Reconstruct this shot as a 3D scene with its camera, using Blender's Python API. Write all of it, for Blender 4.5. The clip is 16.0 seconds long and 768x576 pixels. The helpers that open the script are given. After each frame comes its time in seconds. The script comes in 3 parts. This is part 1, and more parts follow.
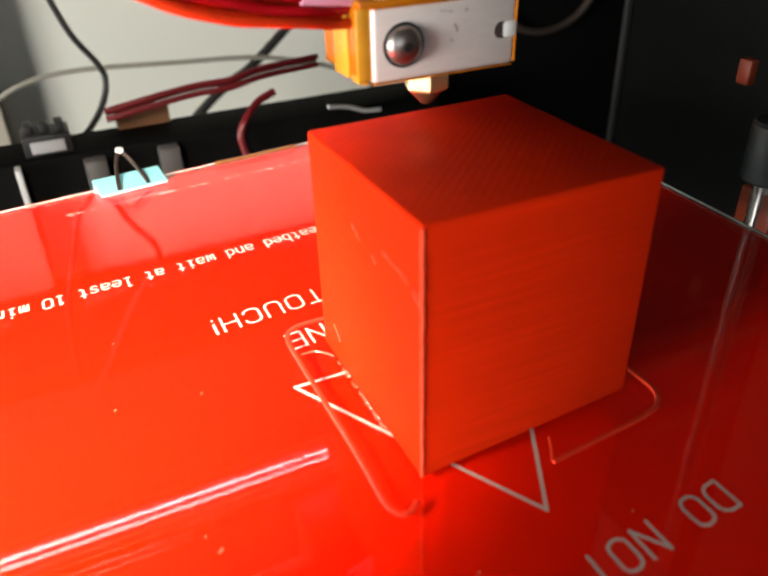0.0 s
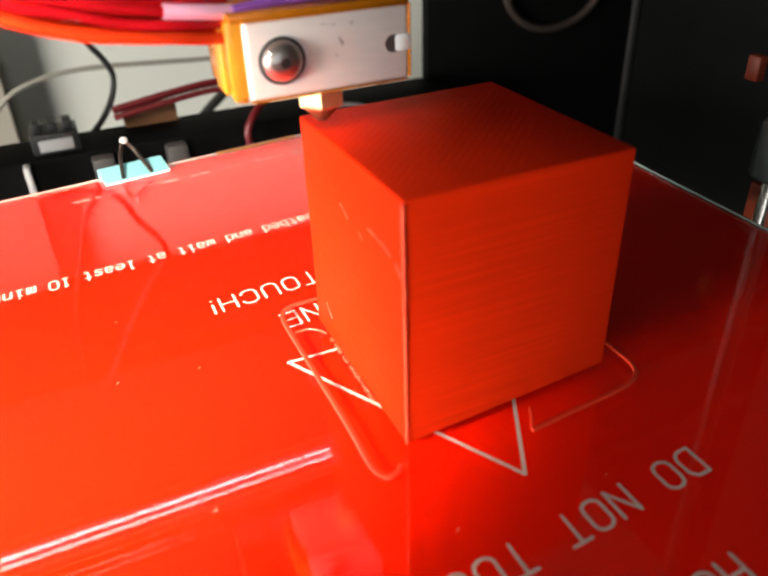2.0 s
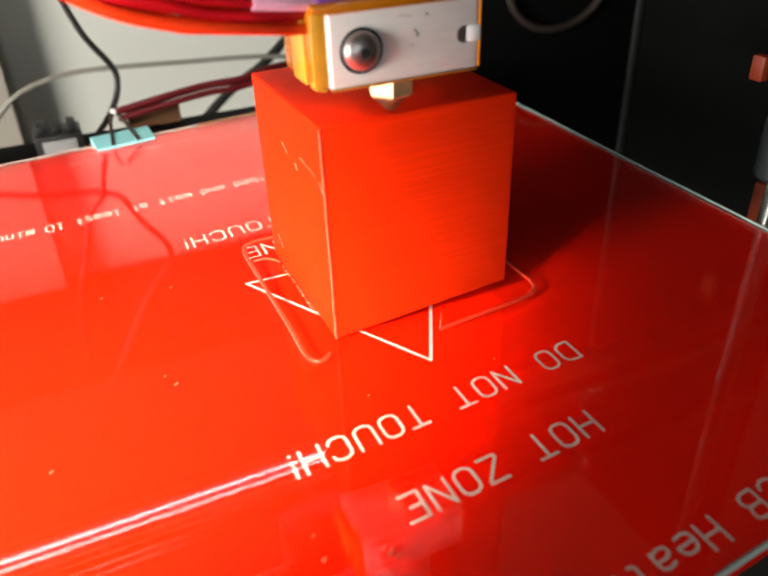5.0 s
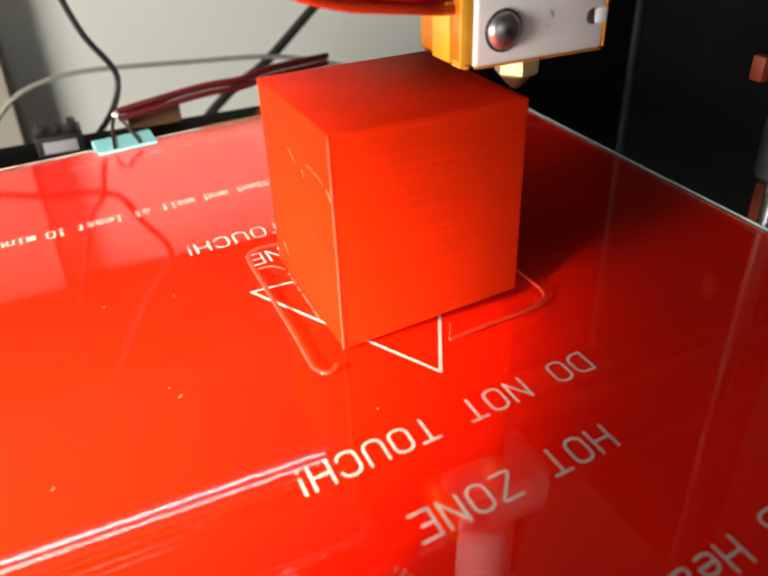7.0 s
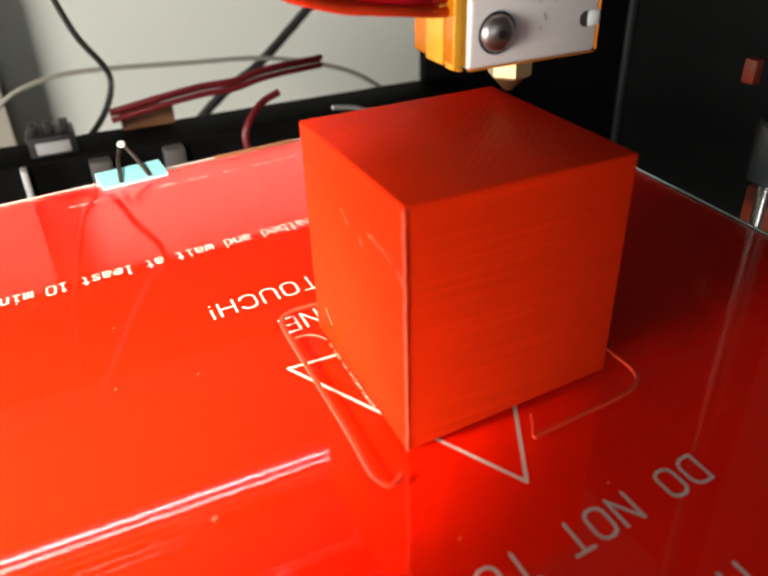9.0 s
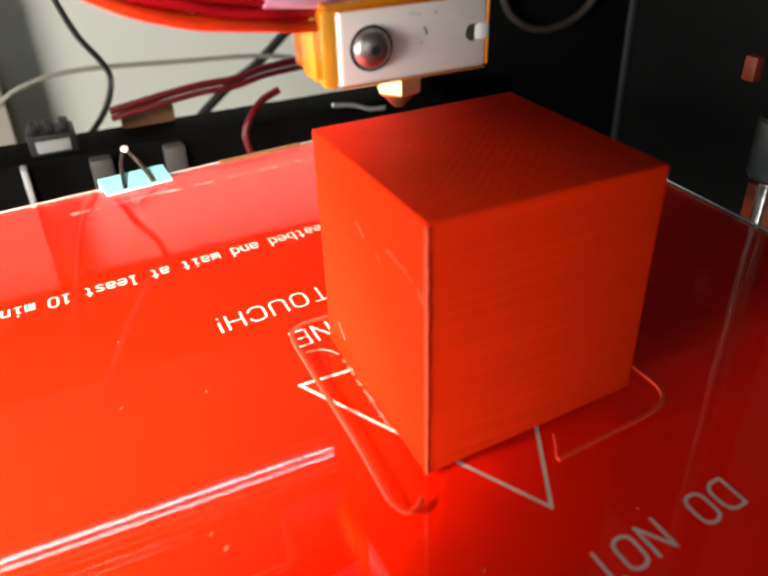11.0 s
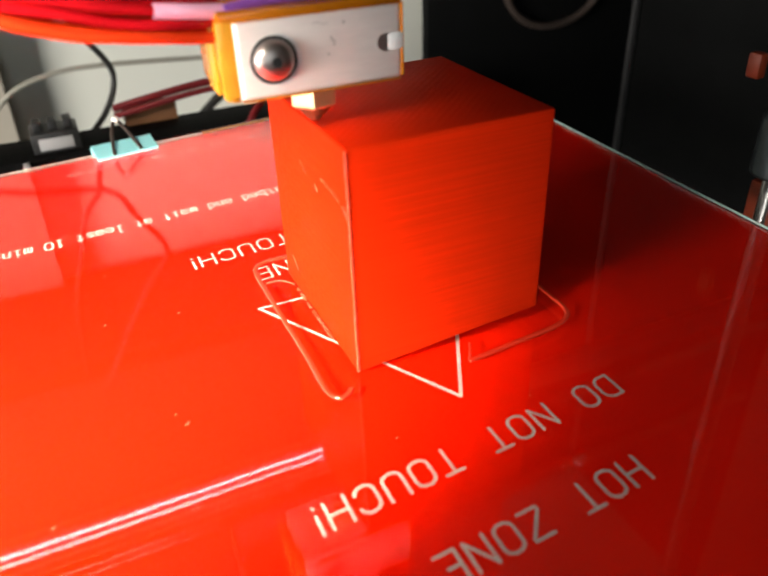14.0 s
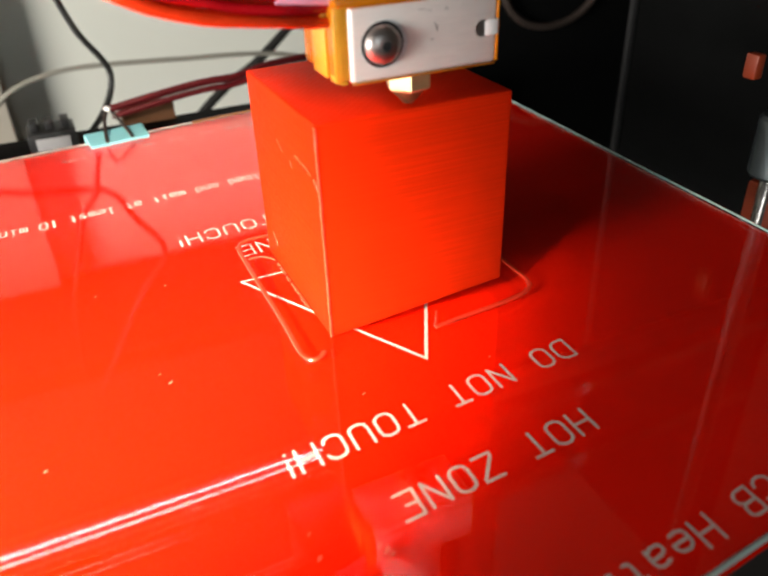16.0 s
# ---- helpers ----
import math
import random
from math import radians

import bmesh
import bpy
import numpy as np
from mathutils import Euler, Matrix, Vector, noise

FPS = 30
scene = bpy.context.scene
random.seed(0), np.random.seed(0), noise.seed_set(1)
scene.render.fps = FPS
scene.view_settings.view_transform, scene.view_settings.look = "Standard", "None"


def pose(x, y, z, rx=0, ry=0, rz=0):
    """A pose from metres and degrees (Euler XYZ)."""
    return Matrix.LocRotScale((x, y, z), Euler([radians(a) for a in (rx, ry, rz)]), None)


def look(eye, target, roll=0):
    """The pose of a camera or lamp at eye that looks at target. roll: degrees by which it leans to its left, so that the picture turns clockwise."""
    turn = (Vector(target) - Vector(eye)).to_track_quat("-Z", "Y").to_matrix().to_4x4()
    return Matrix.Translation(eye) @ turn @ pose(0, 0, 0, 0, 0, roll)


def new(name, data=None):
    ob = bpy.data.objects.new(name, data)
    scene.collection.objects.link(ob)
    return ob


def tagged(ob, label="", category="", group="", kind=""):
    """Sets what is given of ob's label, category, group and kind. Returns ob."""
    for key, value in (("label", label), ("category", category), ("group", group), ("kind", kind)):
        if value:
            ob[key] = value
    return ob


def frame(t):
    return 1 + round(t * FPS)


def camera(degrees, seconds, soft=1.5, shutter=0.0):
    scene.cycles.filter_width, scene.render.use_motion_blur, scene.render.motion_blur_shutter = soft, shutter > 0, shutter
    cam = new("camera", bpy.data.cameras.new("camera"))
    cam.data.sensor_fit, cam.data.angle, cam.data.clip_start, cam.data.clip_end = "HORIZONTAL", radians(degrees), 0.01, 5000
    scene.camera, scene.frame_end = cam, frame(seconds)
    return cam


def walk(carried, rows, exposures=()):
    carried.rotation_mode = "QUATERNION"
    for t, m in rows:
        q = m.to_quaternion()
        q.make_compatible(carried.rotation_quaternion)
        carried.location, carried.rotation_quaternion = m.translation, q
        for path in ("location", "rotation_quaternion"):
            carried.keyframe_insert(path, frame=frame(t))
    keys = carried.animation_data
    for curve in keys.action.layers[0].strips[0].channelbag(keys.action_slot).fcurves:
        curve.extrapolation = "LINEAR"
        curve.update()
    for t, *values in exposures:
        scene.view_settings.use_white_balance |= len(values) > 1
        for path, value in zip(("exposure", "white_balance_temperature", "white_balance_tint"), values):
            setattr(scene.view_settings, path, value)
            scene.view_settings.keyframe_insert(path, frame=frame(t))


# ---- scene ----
cam = camera(55.68, 16.0, soft=2.0)
cam.data.dof.use_dof, cam.data.dof.focus_distance, cam.data.dof.aperture_fstop = True, 0.165, 20.0
# seconds, yaw, pitch, roll in degrees; the eye stays in one place
ROWS = [
    (0, -24.434, -31.496, -1.712),
    (0.5, -24.191, -31.457, -1.885),
    (1, -23.905, -31.659, -2.074),
    (1.5, -24.071, -31.644, -1.850),
    (2, -23.785, -31.661, -2.050),
    (2.5, -24.056, -31.561, -1.846),
    (3, -23.830, -31.568, -2.011),
    (3.5, -23.689, -31.488, -2.100),
    (4, -23.395, -31.605, -2.315),
    (6.5, -23.558, -31.576, -2.203),
    (7, -23.431, -31.572, -2.275),
    (7.5, -23.468, -31.689, -2.268),
    (8, -23.505, -31.577, -2.213),
    (8.5, -23.859, -31.535, -1.978),
    (9, -24.031, -31.452, -1.923),
    (11.5, -24.007, -31.649, -2.092),
    (12, -24.149, -31.566, -2.049),
    (12.5, -24.290, -31.472, -1.886),
    (13, -24.062, -31.581, -1.996),
    (13.5, -23.852, -31.751, -2.025),
    (14, -23.729, -31.812, -2.152),
    (14.5, -23.784, -31.758, -2.168),
    (15, -23.882, -31.663, -2.000),
    (15.5, -23.986, -31.746, -1.928),
    (16, -23.924, -31.794, -2.061),
]
EYE = (-0.03838, -0.07233, 0.08536)
walk(cam, [(t, pose(*EYE, 90 + pitch, 0, yaw) @ pose(0, 0, 0, 0, 0, roll)) for t, yaw, pitch, roll in ROWS])

# how far the bed stands back along its rails, and where the nozzle stands across them, in millimetres
BED = [(0, 0.00), (0.5, -0.10), (1, -0.34), (1.5, 0.35), (2, 7.68), (2.5, 15.73), (3, 23.54), (3.5, 31.41), (4, 39.08), (4.2, 41.20), (5, 41.30), (6, 41.30), (6.5, 41.16), (7, 37.40), (7.5, 29.25), (8, 21.43), (8.5, 13.81), (9, 6.51), (9.43, 0.30), (10.5, 0.10), (11.5, 0.17), (12, 0.31), (12.5, 6.23), (13, 13.66), (13.5, 20.84), (14, 28.36), (14.5, 36.27), (14.8, 40.60), (15, 40.92), (15.5, 41.26), (16, 41.11)]
HEAD = [(0, 22.91), (0.5, 15.64), (1, 8.71), (1.5, 1.62), (2, 1.58), (2.5, 1.26), (3, 1.01), (3.5, 1.23), (4, 1.24), (4.15, 1.30), (5, 13.80), (5.5, 21.30), (6, 28.80), (6.5, 36.37), (6.72, 39.30), (7, 39.53), (7.5, 39.79), (8, 39.70), (8.5, 39.54), (9, 39.50), (9.4, 39.50), (10, 30.90), (10.5, 23.60), (11, 16.50), (11.5, 9.43), (12, 1.65), (12.12, 0.20), (12.5, 0.03), (13, 0.04), (13.5, 0.11), (14, 0.24), (14.5, 0.18), (14.8, 0.25), (15, 3.04), (15.5, 10.66), (16, 18.28)]
RIDERS = []

# ---- light ----
world = bpy.data.worlds.new("world")
scene.world = world
world.use_nodes = True
sky = world.node_tree.nodes.new("ShaderNodeTexSky")
sky.sky_type, sky.sun_disc, sky.sun_elevation, sky.sun_rotation = "NISHITA", False, radians(35), radians(90)
world.node_tree.links.new(sky.outputs[0], world.node_tree.nodes["Background"].inputs[0])
world.node_tree.nodes["Background"].inputs[1].default_value = 0.1


def lamp(name, place, target, power, size, colour):
    data = bpy.data.lights.new(name, "AREA")
    data.shape, data.size, data.energy, data.color = "SQUARE", size, power, colour
    ob = new(name, data)
    ob.matrix_world = look(place, target)
    return ob


SPOT_AT, SPOT_TO = Vector((-0.114, -0.026, 0.118)), Vector((-0.063, 0.047, 0.016))
spot = bpy.data.lights.new("desk_lamp_light", "SPOT")
spot.energy, spot.color, spot.spot_size, spot.spot_blend, spot.shadow_soft_size = 7.6, (1.0, 0.87, 0.7), radians(64), 1.0, 0.016
new("desk_lamp_light", spot).matrix_world = look(SPOT_AT, SPOT_TO)
# added fill from out of view: cube front first, then the back wall
lamp("fill_light", (-0.5, -1.79, 0.31), (0.0, 0.4, 0.05), 3.8, 0.86, (0.93, 1.0, 0.97))
lamp("fill_light", (-1.545, -0.35, 0.1), (0.2, 0.42, 0.1), 42.0, 0.46, (1.0, 0.98, 0.91))
scene.view_settings.exposure = 0.0


# ---- materials ----
def material(name, colour, rough=0.5, metal=0.0, vary=0.15, scale=200.0, bump=0.1, bump_scale=800.0, coat=0.0, spec=0.5, stretch=(1, 1, 1)):
    m = bpy.data.materials.new(name)
    m.use_nodes = True
    n, l = m.node_tree.nodes, m.node_tree.links
    b = n["Principled BSDF"]
    b.inputs["Roughness"].default_value, b.inputs["Metallic"].default_value = rough, metal
    b.inputs["Coat Weight"].default_value, b.inputs["Specular IOR Level"].default_value = coat, spec
    co, mp = n.new("ShaderNodeTexCoord"), n.new("ShaderNodeMapping")
    mp.inputs["Scale"].default_value = stretch
    l.new(co.outputs["Object"], mp.inputs["Vector"])
    big, fine = n.new("ShaderNodeTexNoise"), n.new("ShaderNodeTexNoise")
    big.inputs["Scale"].default_value, fine.inputs["Scale"].default_value = scale, bump_scale
    big.inputs["Detail"].default_value = fine.inputs["Detail"].default_value = 4
    for t in (big, fine):
        l.new(mp.outputs[0], t.inputs["Vector"])
    ramp = n.new("ShaderNodeMixRGB")
    ramp.inputs[1].default_value = (*[c * (1 - vary) for c in colour], 1)
    ramp.inputs[2].default_value = (*[min(1, c * (1 + vary)) for c in colour], 1)
    l.new(big.outputs["Fac"], ramp.inputs[0])
    l.new(ramp.outputs[0], b.inputs["Base Color"])
    rr = n.new("ShaderNodeMapRange")
    rr.inputs["To Min"].default_value, rr.inputs["To Max"].default_value = max(0.02, rough * 0.8), min(1, rough * 1.25)
    l.new(fine.outputs["Fac"], rr.inputs["Value"])
    l.new(rr.outputs[0], b.inputs["Roughness"])
    if bump:
        bp = n.new("ShaderNodeBump")
        bp.inputs["Strength"].default_value, bp.inputs["Distance"].default_value = bump, 0.0003
        l.new(fine.outputs["Fac"], bp.inputs["Height"])
        l.new(bp.outputs[0], b.inputs["Normal"])
    return m


def filament_material():
    """Red printed plastic with its layer lines on the sides and diagonal strokes on the top."""
    m = material("printed_red_plastic", (0.78, 0.025, 0.002), rough=0.42, vary=0.08, scale=120, bump=0, spec=0.03)
    n, l = m.node_tree.nodes, m.node_tree.links
    b = n["Principled BSDF"]
    co, sep = n.new("ShaderNodeTexCoord"), n.new("ShaderNodeSeparateXYZ")
    l.new(co.outputs["Object"], sep.inputs[0])
    mp = n.new("ShaderNodeMapping")
    mp.inputs["Scale"].default_value = (30, 30, 2600)
    l.new(co.outputs["Object"], mp.inputs["Vector"])
    lay = n.new("ShaderNodeTexNoise")
    lay.inputs["Scale"].default_value, lay.inputs["Detail"].default_value = 1.0, 3
    l.new(mp.outputs[0], lay.inputs["Vector"])
    wav = n.new("ShaderNodeTexWave")
    wav.bands_direction = "DIAGONAL"
    mw = n.new("ShaderNodeMapping")
    mw.inputs["Scale"].default_value = (1, 1, 0)
    l.new(co.outputs["Object"], mw.inputs["Vector"])
    wav.inputs["Scale"].default_value, wav.inputs["Distortion"].default_value = 500.0, 0.8
    l.new(mw.outputs[0], wav.inputs["Vector"])
    cross = n.new("ShaderNodeTexWave")
    cross.bands_direction = "DIAGONAL"
    mc = n.new("ShaderNodeMapping")
    mc.inputs["Scale"].default_value = (1, -1, 0)
    l.new(co.outputs["Object"], mc.inputs["Vector"])
    cross.inputs["Scale"].default_value, cross.inputs["Distortion"].default_value = 330.0, 0.8
    l.new(mc.outputs[0], cross.inputs["Vector"])
    patch, both, skin = n.new("ShaderNodeTexNoise"), n.new("ShaderNodeMath"), n.new("ShaderNodeMath")
    patch.inputs["Scale"].default_value = 70.0
    l.new(co.outputs["Object"], patch.inputs["Vector"])
    both.operation = skin.operation = "MULTIPLY"
    l.new(wav.outputs["Fac"], both.inputs[0])
    l.new(patch.outputs["Fac"], both.inputs[1])
    add = n.new("ShaderNodeMath")
    l.new(both.outputs[0], add.inputs[0])
    skin.inputs[1].default_value = 0.35
    l.new(cross.outputs["Fac"], skin.inputs[0])
    l.new(skin.outputs[0], add.inputs[1])
    geo, sn = n.new("ShaderNodeNewGeometry"), n.new("ShaderNodeSeparateXYZ")
    l.new(geo.outputs["True Normal"], sn.inputs[0])
    top = n.new("ShaderNodeMath")
    top.operation, top.inputs[1].default_value = "GREATER_THAN", 0.9
    l.new(sn.outputs["Z"], top.inputs[0])
    mix = n.new("ShaderNodeMixRGB")
    l.new(top.outputs[0], mix.inputs[0])
    l.new(lay.outputs["Fac"], mix.inputs[1])
    l.new(add.outputs[0], mix.inputs[2])
    streak, tint = n.new("ShaderNodeMapRange"), n.new("ShaderNodeMixRGB")
    streak.inputs["From Min"].default_value, streak.inputs["From Max"].default_value = 0.3, 0.7
    streak.inputs["To Min"].default_value, streak.inputs["To Max"].default_value = 0.8, 1.0
    tint.blend_type, tint.inputs[0].default_value = "MULTIPLY", 1.0
    old = b.inputs["Base Color"].links[0].from_socket
    l.new(lay.outputs["Fac"], streak.inputs["Value"])
    l.new(old, tint.inputs[1])
    l.new(streak.outputs[0], tint.inputs[2])
    l.new(tint.outputs[0], b.inputs["Base Color"])
    bp = n.new("ShaderNodeBump")
    bp.inputs["Strength"].default_value, bp.inputs["Distance"].default_value = 0.32, 0.00018
    l.new(mix.outputs[0], bp.inputs["Height"])
    l.new(bp.outputs[0], b.inputs["Normal"])
    return m


def glass_material(name, rough=0.0):
    m = bpy.data.materials.new(name)
    m.use_nodes = True
    b = m.node_tree.nodes["Principled BSDF"]
    b.inputs["Base Color"].default_value = (0.97, 1.0, 0.98, 1)
    b.inputs["Roughness"].default_value, b.inputs["IOR"].default_value, b.inputs["Transmission Weight"].default_value = rough, 1.5, 1.0
    return m


PLASTIC = filament_material()
PCB = material("red_solder_mask", (0.66, 0.0065, 0.0006), rough=0.5, vary=0.08, scale=25, bump=0.02, spec=0.0)
FAINT_INK = material("faint_legend_ink", (0.5, 0.3, 0.26), rough=0.6, vary=0.2, bump=0)
STRAND = material("thin_red_strand", (0.82, 0.075, 0.03), rough=0.3, vary=0.1, bump=0)
BEAD = material("glossy_red_strand", (0.8, 0.05, 0.02), rough=0.16, vary=0.1, bump=0, coat=0.5)
DULL_RED = material("dull_red_cable", (0.12, 0.005, 0.008), rough=0.4, vary=0.2)
INK = material("white_legend_ink", (0.48, 0.42, 0.38), rough=0.6, vary=0.1, bump=0)
GLASS = glass_material("clear_glass")
EDGE = material("ground_glass_edge", (0.4, 0.5, 0.46), rough=0.4, vary=0.1, bump=0.1)
WALL = material("painted_wall", (0.86, 0.85, 0.76), rough=0.8, vary=0.06, scale=3, bump=0.1, bump_scale=150)
# dark colour for unseen surfaces, so the room bounces little light
DARKENED_ROOM = material("darkened_room_surface", (0.07, 0.055, 0.045), rough=0.8, vary=0.1, scale=3, bump=0.1, bump_scale=150)
WALL_STRIP = material("brownish_strip", (0.52, 0.46, 0.38), rough=0.6, vary=0.2, scale=8)
DESK = material("dark_desk_laminate", (0.03, 0.026, 0.024), rough=0.5, vary=0.2, scale=20)
BLACK = material("black_powder_coat", (0.004, 0.004, 0.004), rough=0.65, spec=0.04, vary=0.2, scale=60, bump=0.15)
BLACK_PLASTIC = material("black_plastic", (0.018, 0.018, 0.019), rough=0.4, vary=0.2)
ALU = material("brushed_aluminium", (0.84, 0.76, 0.73), rough=0.5, metal=0.2, vary=0.08, scale=300, bump=0.1, stretch=(1, 6, 6))
PALE_ALU = material("anodised_aluminium", (0.8, 0.8, 0.8), rough=0.45, vary=0.05, bump=0.05)
STEEL = material("polished_steel", (0.8, 0.78, 0.77), rough=0.14, metal=1.0, vary=0.06, bump=0.03)
DARK_STEEL = material("dark_steel", (0.5, 0.44, 0.42), rough=0.36, metal=1.0, vary=0.2)
DARK_BRASS = material("brown_brass", (0.2, 0.11, 0.05), rough=0.5, metal=0.8, vary=0.3, scale=500)
SATIN = material("satin_dark_steel", (0.12, 0.14, 0.15), rough=0.35, metal=0.9, vary=0.2)
BRASS = material("brass", (0.86, 0.66, 0.34), rough=0.3, metal=0.7, vary=0.12, scale=500)
KAPTON = material("amber_polyimide_tape", (0.5, 0.15, 0.005), rough=0.22, vary=0.25, scale=350, bump=0.35, bump_scale=500, coat=0.4)
KAPTON_LIGHT = material("thin_polyimide_tape", (0.78, 0.36, 0.03), rough=0.2, vary=0.2, scale=350, bump=0.3, bump_scale=500, coat=0.4)
BRIGHT = material("milled_aluminium", (0.86, 0.86, 0.88), rough=0.3, metal=0.5, vary=0.06)
RED_WIRE = material("red_silicone_wire", (0.36, 0.004, 0.008), rough=0.12, vary=0.15, coat=0.3)
ORANGE_WIRE = material("orange_red_sleeve", (0.5, 0.03, 0.006), rough=0.1, vary=0.3, scale=300, bump=0.4, bump_scale=350, coat=0.6)
PINK_WIRE = material("pale_pink_sleeve", (0.8, 0.42, 0.6), rough=0.35, vary=0.1)
VIOLET = material("violet_tape", (0.25, 0.08, 0.4), rough=0.3, vary=0.3, scale=400)
BLACK_WIRE = material("black_cable", (0.02, 0.018, 0.016), rough=0.45, vary=0.2)
BEIGE_WIRE = material("beige_cable", (0.42, 0.39, 0.32), rough=0.5, vary=0.1)
BROWN = material("brown_card", (0.2, 0.09, 0.04), rough=0.8, vary=0.3, scale=30)
TEAL = material("teal_painted_clip", (0.3, 0.74, 0.82), rough=0.3, vary=0.05, coat=0.3)
LABEL = material("white_label", (0.35, 0.35, 0.36), rough=0.6, vary=0.08)
ORANGE = material("orange_printed_plastic", (0.2, 0.025, 0.006), rough=0.4, vary=0.15)
FLECK = material("pale_plastic_fleck", (0.5, 0.2, 0.12), rough=0.3, vary=0.1)
DARK_GREY = material("dark_grey_edge", (0.014, 0.013, 0.013), rough=0.6, vary=0.3, scale=40)
DARK_HANDLE = material("dark_wire", (0.05, 0.035, 0.03), rough=0.35, metal=0.4, vary=0.2)
RING = material("brown_ring_metal", (0.05, 0.036, 0.03), rough=0.35, metal=0.3, vary=0.5, scale=40)
GREY = material("grey_plastic", (0.06, 0.055, 0.055), rough=0.5, vary=0.15)


# emission that stands in for glare on the cross rail
GLOW = bpy.data.materials.new("rail_glare")
GLOW.use_nodes = True
GLOW.node_tree.nodes["Principled BSDF"].inputs["Emission Color"].default_value = (1.0, 0.86, 0.93, 1)
GLOW.node_tree.nodes["Principled BSDF"].inputs["Emission Strength"].default_value = 16.0


# ---- making ----
def thing(name, place, label, category, group="", kind=""):
    ob = new(name)
    ob.empty_display_size = 0.005
    ob.location = place
    return tagged(ob, label, category, group, kind)


def mesh(name, bm, mat, smooth=35):
    me = bpy.data.meshes.new(name)
    bmesh.ops.recalc_face_normals(bm, faces=bm.faces)
    for f in bm.faces:
        f.smooth = True
    for e in bm.edges:
        e.smooth = len(e.link_faces) == 2 and e.calc_face_angle(0) < radians(smooth)
    bm.to_mesh(me)
    bm.free()
    me.materials.append(mat)
    return new(name, me)


def part(name, bm, mat, parent, label="", smooth=35):
    ob = mesh(name, bm, mat, smooth)
    ob.parent = parent
    if label:
        ob["label"] = label
    return ob


def box(x0, y0, z0, x1, y1, z1, bevel=0.0, bm=None, seg=2):
    """A box between two corners, in millimetres."""
    b = bmesh.new()
    bmesh.ops.create_cube(b, size=1)
    for v in b.verts:
        v.co = Vector(((x0 + x1) / 2 + v.co.x * (x1 - x0), (y0 + y1) / 2 + v.co.y * (y1 - y0), (z0 + z1) / 2 + v.co.z * (z1 - z0))) / 1000
    if bevel:
        bmesh.ops.bevel(b, geom=b.edges[:], offset=bevel / 1000, segments=seg, profile=0.5, affect="EDGES")
    return join(bm, b)


def join(bm, b):
    if bm is None:
        return b
    me = bpy.data.meshes.new("join")
    b.to_mesh(me)
    b.free()
    bm.from_mesh(me)
    bpy.data.meshes.remove(me)
    return bm


def lathe(profile, m=Matrix(), steps=32, bm=None):
    """A turned body: rows of radius and height in millimetres, along m's z."""
    b = bmesh.new()
    rings = []
    for r, h in profile:
        rings.append([b.verts.new(m @ (Vector((r * math.cos(a), r * math.sin(a), h)) / 1000)) for a in (2 * math.pi * i / steps for i in range(steps))])
    for p, q in zip(rings, rings[1:]):
        for i in range(steps):
            b.faces.new((p[i], p[(i + 1) % steps], q[(i + 1) % steps], q[i]))
    b.faces.new(rings[0][::-1])
    b.faces.new(rings[-1])
    return join(bm, b)


def smooth_path(points, n=6):
    """A Catmull-Rom line through points."""
    p = [Vector(q) for q in points]
    p = [p[0] * 2 - p[1], *p, p[-1] * 2 - p[-2]]
    out = []
    for a, b, c, d in zip(p, p[1:], p[2:], p[3:]):
        for k in range(n):
            t = k / n
            out.append(0.5 * (2 * b + (c - a) * t + (2 * a - 5 * b + 4 * c - d) * t * t + (3 * b - a - 3 * c + d) * t ** 3))
    return out + [p[-2]]


def tube(points, radius, n=6, sides=10, bm=None, flat=1.0, closed=False):
    """A round cable or wire through points, in millimetres."""
    line = smooth_path(points, n) if n > 1 else [Vector(q) for q in points]
    b, rings, up = bmesh.new(), [], Vector((0.13, 0.21, 0.97))
    for i, q in enumerate(line):
        way = (line[min(i + 1, len(line) - 1)] - line[max(i - 1, 0)]).normalized()
        side = way.cross(up).normalized()
        over = side.cross(way)
        rings.append([b.verts.new((q + radius * (side * math.cos(a) + flat * over * math.sin(a))) / 1000) for a in (2 * math.pi * k / sides for k in range(sides))])
    for p, q in zip(rings, rings[1:]):
        for k in range(sides):
            b.faces.new((p[k], p[(k + 1) % sides], q[(k + 1) % sides], q[k]))
    b.faces.new(rings[0])
    b.faces.new(rings[-1][::-1])
    return join(bm, b)


def slab(corners, z0, z1, bevel=0.3):
    """A flat plate over four corners, in millimetres."""
    b = bmesh.new()
    low, high = [[b.verts.new((x / 1000, y / 1000, z / 1000)) for x, y in corners] for z in (z0, z1)]
    b.faces.new(low[::-1])
    b.faces.new(high)
    for i in range(4):
        b.faces.new((low[i], low[(i + 1) % 4], high[(i + 1) % 4], high[i]))
    if bevel:
        bmesh.ops.bevel(b, geom=b.edges[:], offset=bevel / 1000, segments=1, affect="EDGES")
    return b


def wall(name, x0, y0, z0, x1, y1, z1, mat, label, category):
    ob = mesh(name, box(x0, y0, z0, x1, y1, z1), mat)
    return tagged(ob, label, category, kind="structure")


